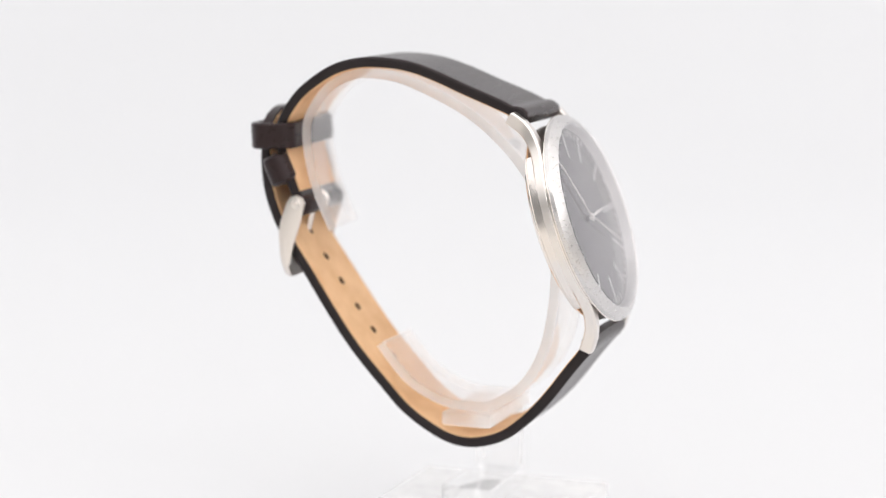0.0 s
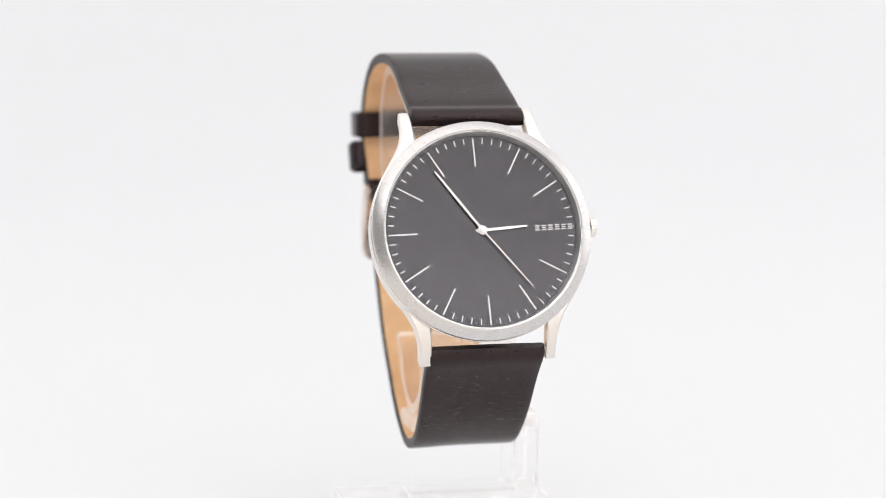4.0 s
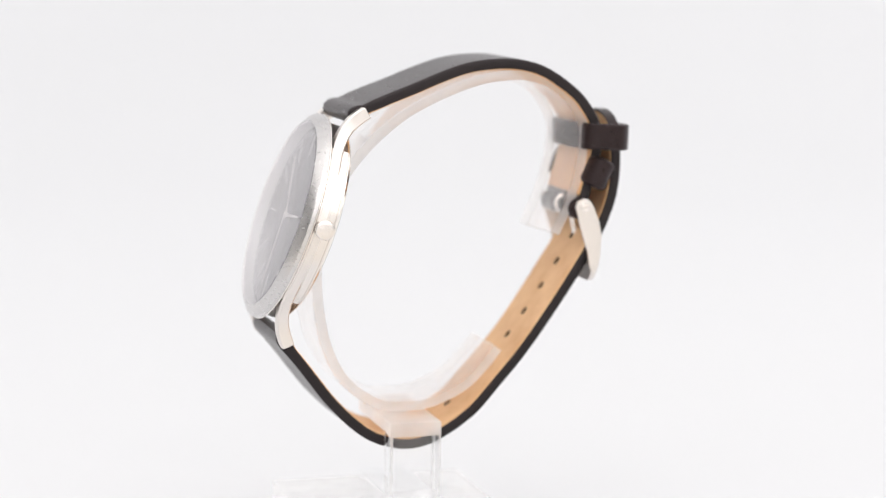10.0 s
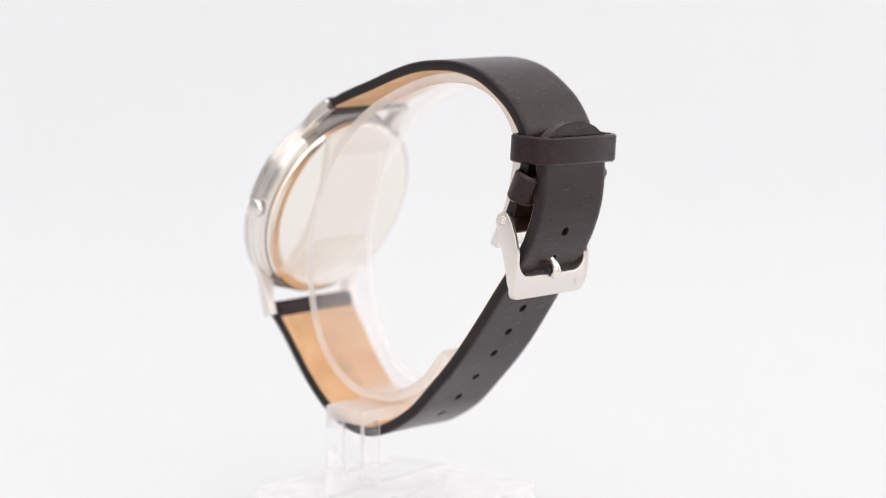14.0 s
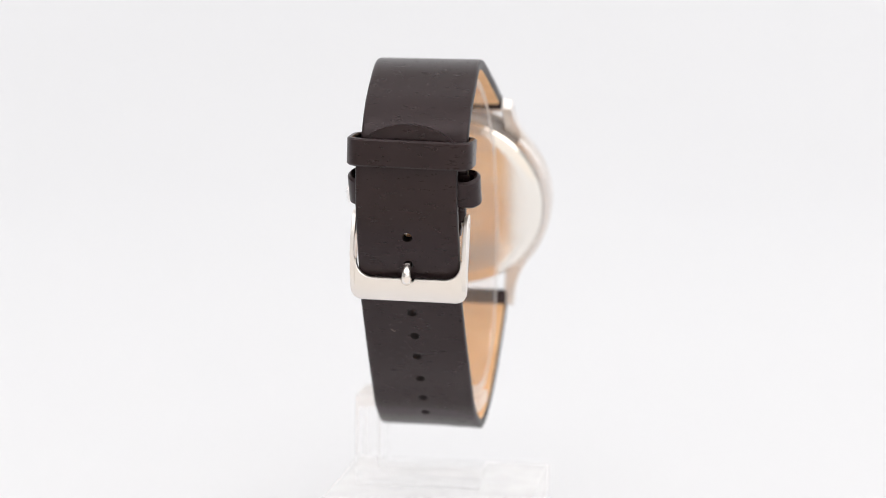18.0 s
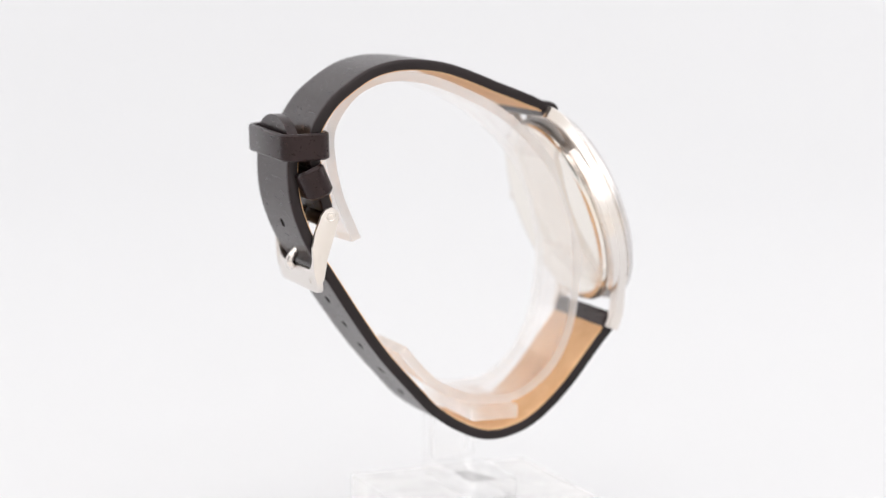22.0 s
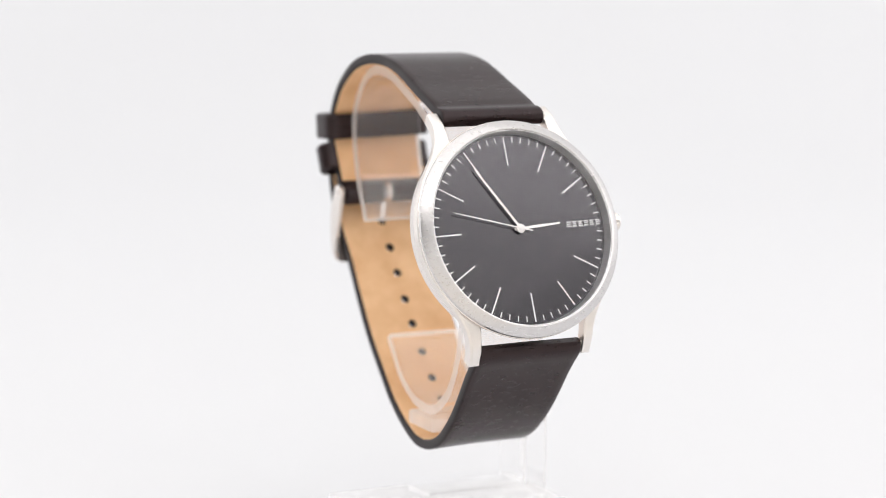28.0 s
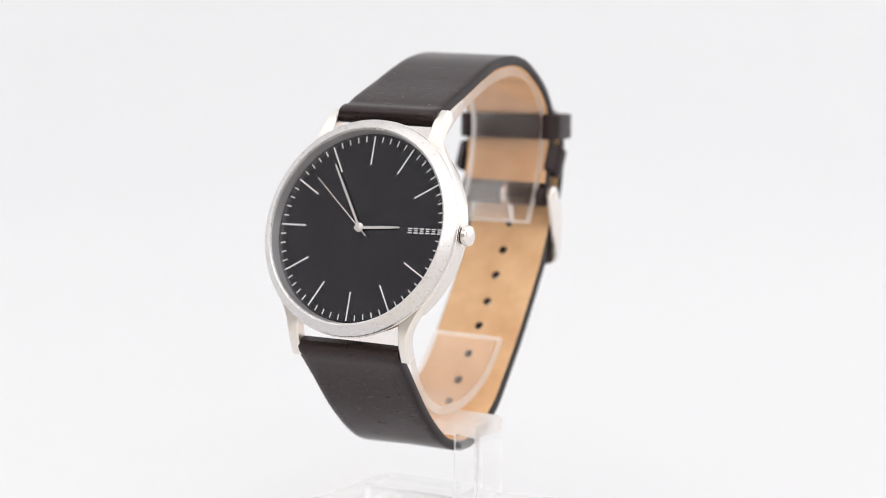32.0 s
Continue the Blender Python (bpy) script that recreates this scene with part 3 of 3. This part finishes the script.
def loops():
    bm = rounded_loop(bmesh.new(), 11.5, 0.0, 9.7, -2.6, 2.45, 1.15, 2.6)
    for v in bm.verts:      # its outer side bows out over the strap's tail
        if v.co.y > 4.0:
            v.co.y += 1.1 * (1 - (v.co.x / 11.0) ** 2) - 0.5
    turn = Matrix.Translation((-0.85, 26.2, -38.4)) @ Matrix.Rotation(radians(-2.5), 4, "X") @ Matrix.Rotation(radians(-1.4), 4, "Y")
    bmesh.ops.transform(bm, matrix=turn, verts=bm.verts)
    part("sliding_loop", skew(bm), LEATHER, watch, "dark brown leather keeper loop", 40)
    bm = rounded_loop(bmesh.new(), 12.15, -2.9, 2.7, -2.65, 2.65, 1.2, 2.5, tuck=-0.5, r=0.5)
    for v in bm.verts:      # the loop's ends are pinched and puffed
        k = max(0.0, abs(v.co.x) - 9.5) / 2.0
        v.co.z *= 1 + 0.12 * k
        v.co.y *= 1 - 0.05 * k
    turn = Matrix.Translation((-1.2, 29.4, -45.5)) @ Matrix.Rotation(radians(-24), 4, "X")
    bmesh.ops.transform(bm, matrix=turn, verts=bm.verts)
    part("fixed_loop", skew(bm), LEATHER, watch, "dark brown stitched leather loop", 40)


def buckle():
    def depth(z):           # how far out the buckle's plate lies at the height z
        return np.interp(z, [-66.7, -63.5, -60.5, -57.5, -55.3], [28.0, 28.75, 29.05, 28.95, 28.6])
    bm = bmesh.new()
    r, w, inner = 2.9, 10.85, 9.6
    out = [(-w, -58.7), (-w, -64.2), (-w + 0.15, -65.1), (-w + 0.6, -65.9), (-w + 1.3, -66.35), (-w + 2.1, -66.5), (w - 2.1, -66.5), (w - 1.3, -66.35), (w - 0.6, -65.9), (w - 0.15, -65.1), (w, -64.2), (w, -58.7), (inner, -58.7)]
    out += [(inner - r + r * math.cos(radians(a)), -62.15 + r - r * math.sin(radians(a))) for a in range(10, 91, 16)]
    out += [(1.25, -62.15), (1.0, -62.55), (-1.0, -62.55), (-1.25, -62.15)]
    out += [(-inner + r - r * math.cos(radians(a)), -62.15 + r - r * math.sin(radians(a))) for a in range(90, 9, -16)]
    out += [(-inner, -58.7)]
    plate(bm, out, 1.35)
    rims = [e for e in bm.edges if len(e.link_faces) == 2 and abs(e.verts[0].co.z - e.verts[1].co.z) < 1e-6 and e.calc_face_angle(0) > 1.0]
    bmesh.ops.bevel(bm, geom=rims, offset=0.36, segments=3, profile=0.5, affect="EDGES")
    for v in bm.verts:
        x, z, k = v.co.x, v.co.y, v.co.z
        v.co = (x, depth(z) - 0.7 + k - 0.012 * x * x * 0.25, z)
    frame = part("buckle", skew(lean(bm)), SATIN, watch, "satin steel pin buckle", 25)
    side = [(24.3, -51.9), (24.75, -50.75), (25.9, -50.15), (27.1, -50.5), (27.9, -51.6), (29.2, -55.0), (29.7, -57.8), (29.4, -62.0), (29.0, -64.0), (28.6, -64.5), (27.6, -64.4), (27.2, -63.4), (26.6, -59.7), (25.2, -55.2)]
    for sx in (1, -1):
        bm = bmesh.new()
        plate(bm, side, 1.25)
        bmesh.ops.bevel(bm, geom=[e for e in bm.edges if abs(e.verts[0].co.z - e.verts[1].co.z) < 1e-6 and len(e.link_faces) == 2 and e.calc_face_angle(0) > 1.0], offset=0.18, segments=2, profile=0.5, affect="EDGES")
        for v in bm.verts:
            y, z, k = v.co.x, v.co.y, v.co.z
            v.co = (sx * (9.95 + 0.68 * k), y, z)
        part("arm", skew(lean(bm)), SATIN, frame, smooth=30)
        bm = bmesh.new()
        lathe(bm, [(0, 10.92), (0.42, 10.92), (0.5, 10.86), (0.5, 10.65), (0, 10.65)], 20)
        lathe(bm, [(0.62, 10.65), (0.62, 10.85), (0.7, 10.89), (0.85, 10.89), (0.92, 10.83), (0.92, 10.65)], 20, True)
        bmesh.ops.transform(bm, matrix=Matrix.Translation((0, 26.05, -51.9)) @ Matrix.Rotation(radians(90 * sx), 4, "Y"), verts=bm.verts)
        part("rivet", skew(lean(bm)), POLISHED, frame)
    bm = bmesh.new()
    tube(bm, [(-10.5, 26.05, -51.9), (10.5, 26.05, -51.9)], 0.6)
    part("pin", skew(lean(bm)), SATIN, frame)
    bm = bmesh.new()
    bend = Line([(26.0, -51.6), (27.3, -54.5), (28.0, -57.4), (28.7, -59.3), (29.8, -60.6), (30.2, -61.6), (30.0, -62.5), (29.7, -63.0)])
    stops = [bend.length * k / 23 for k in range(24)]
    tube(bm, [bend.at(v)[0] + Vector((0.1, 0, 0)) for v in stops], [float(np.interp(v, [0, 6, 8.5, 11, 12.2, bend.length], [0.75, 0.75, 0.78, 0.95, 0.95, 0.6])) for v in stops], 20)
    tube(bm, [(0.1, 25.75 + 1.55 * math.cos(radians(a)), -52.2 + 1.55 * math.sin(radians(a))) for a in range(20, 330, 24)], 0.7, 10)
    part("tongue", skew(lean(bm)), POLISHED, frame, "polished buckle tongue")
    bm = bmesh.new()        # the maker's tiny raised mark, left as crossed bars
    for a in (25, 85, 145):
        bmesh.ops.create_cube(bm, size=1.0, matrix=Matrix.Translation((-7.4, 0, -64.4)) @ Matrix.Rotation(radians(a), 4, "Y") @ Matrix.Diagonal((1.1, 0.04, 0.13, 1)))
    for v in bm.verts:
        v.co.y += depth(v.co.z) + 0.65 - 0.003 * v.co.x ** 2
    part("emblem", skew(lean(bm)), SATIN, frame, "tiny raised crossed bars", 0)


watch_case()
dial_print()
hour_hand = clock_hand("hour_hand", 8.6, 1.2, 0.5, 0.35, 0.55)
minute_hand = clock_hand("minute_hand", 13.9, 0.7, 0.42, 0.6, 0.88)
seconds_hand = clock_hand("seconds_hand", 13.9, 2.4, 0.2, 0.85, 0.45)
strap()
loops()
buckle()


# ---- the stand ----
def acrylic_stand():
    ring = Line([(20.4, -57.2), (24.2, -48.5), (25.9, -40.0), (25.3, -35.0), (21.6, -29.8), (17.0, -27.2), (11.8, -26.4), (4.0, -27.6), (-6.5, -32.0), (-13.5, -36.8), (-19.4, -42.9), (-23.6, -50.0), (-25.9, -58.5),
                 (-26.3, -66.5), (-24.6, -77.0), (-20.6, -84.6), (-14.3, -89.2), (-9.0, -89.9), (-3.7, -89.4), (2.6, -86.4), (6.6, -82.4), (9.1, -79.3)])
    share = [ring.length * k for k in (0.0, 0.16, 0.34, 0.74, 0.9, 1.0)]
    bm = band(bmesh.new(), ring, 0.0, ring.length, lambda s: float(np.interp(s, share, [15.0, 15.3, 17.2, 17.2, 15.3, 15.0])), lambda s: 1.9, 1.0, 1.2, 0.12)
    for v in bm.verts:      # both ends are bent a little out of true
        x, y, z = v.co
        up = min(max(y / 22.0, 0.0), 1.0) if z > -60 else 0.0
        down = min(max((y + 12.0) / 20.0, 0.0), 1.0) if z < -70 else 0.0
        v.co.x = x - 0.8 + 0.4 * up + 0.95 * down
        v.co.y = y + 0.115 * up * x + 0.55 * down
    bm.normal_update()
    for f in bm.faces:
        if abs(f.normal.x) > 0.4:
            f.material_index = 1
        for p, d, n in (ring.at(0.0), ring.at(ring.length)):
            gap = f.calc_center_median() - p
            if math.hypot(gap.y, gap.z) < 1.6 and abs(f.normal.dot(d)) > 0.8:
                f.material_index = 1        # the sawn ends
    part("ring", bm, (ACRYLIC, FROSTED), stand, "clear bent acrylic band", 40)
    # one bent bar: tab under the ring, post beside the strap, foot on the base
    bm = bmesh.new()
    xs, zs = (-9.5, 10.7, 15.9), (-109.95, -106.0, -94.0, -91.2)
    solid = {(0, 0), (1, 0), (1, 1), (0, 2), (1, 2)}
    vs = {(i, k, y): bm.verts.new((xs[i], y, zs[k])) for i in range(3) for k in range(4) for y in (-14.0, -3.9)}
    for i, k in solid:
        for y in (-14.0, -3.9):
            bm.faces.new((vs[i, k, y], vs[i + 1, k, y], vs[i + 1, k + 1, y], vs[i, k + 1, y]))
        for (di, dk), (a, b) in {(-1, 0): ((0, 0), (0, 1)), (1, 0): ((1, 0), (1, 1)), (0, -1): ((0, 0), (1, 0)), (0, 1): ((0, 1), (1, 1))}.items():
            if (i + di, k + dk) not in solid:
                p, q = (i + a[0], k + a[1]), (i + b[0], k + b[1])
                bm.faces.new((vs[(*p, -14.0)], vs[(*q, -14.0)], vs[(*q, -3.9)], vs[(*p, -3.9)]))
    for v in [v for v in bm.verts if not v.link_faces]:
        bm.verts.remove(v)
    bmesh.ops.recalc_face_normals(bm, faces=bm.faces)
    bm.normal_update()
    bmesh.ops.bevel(bm, geom=[e for e in bm.edges if len(e.link_faces) == 2 and e.calc_face_angle(0) > 1.0], offset=0.55, segments=2, profile=0.5, affect="EDGES")
    bm.normal_update()
    for f in bm.faces:
        n, z = f.normal, f.calc_center_median().z
        square = max(abs(n.x), abs(n.y), abs(n.z)) > 0.99
        if (not square and z > -105.6) or (z > -94.5 and n.z > -0.5 and f.calc_area() < 400 and z > -94.2):
            f.material_index = 1
    part("bracket", bm, (CLEAR, FROSTED), stand, "clear acrylic bracket with tab, post and foot", 30)
    bm = box(bmesh.new(), -20.5, 20.5, -29.2, 9.8, -116.9, -110.0, 0.5)
    part("base", bm, FROSTED_BASE, stand, "square frosted white acrylic base", 30)
    for ob in stand.children:
        ob.visible_shadow = False


acrylic_stand()


# ---- what moves: the stand turns once in 25 seconds, the clock runs ----
def motions():
    def turn(t):
        return Matrix.Rotation(radians(70.22 - 14.405 * t), 4, "Z")
    times = [0.5 * k for k in range(65)]
    for thing in (watch, stand):
        walk(thing, [(t, turn(t) @ Matrix.Translation((0.0013, 0, 0))) for t in times])

    def clock(angle):
        m = DIAL_AXIS.copy()
        m.translation = m.translation * 0.001
        return m @ Matrix.Rotation(radians(-angle), 4, "Z")
    walk(hour_hand, [(0.0, clock(87.2)), (32.0, clock(87.47))])
    walk(minute_hand, [(0.0, clock(324.8)), (32.0, clock(328.0))])
    ticks = [(0.0, clock(6 * 19.75))]
    for k in range(32):     # the hand steps once a second
        ticks += [(k + 0.35, clock(6 * (19.75 + k))), (k + 0.45, clock(6 * (20.75 + k)))]
    walk(seconds_hand, ticks + [(32.0, clock(6 * 51.75))])


motions()
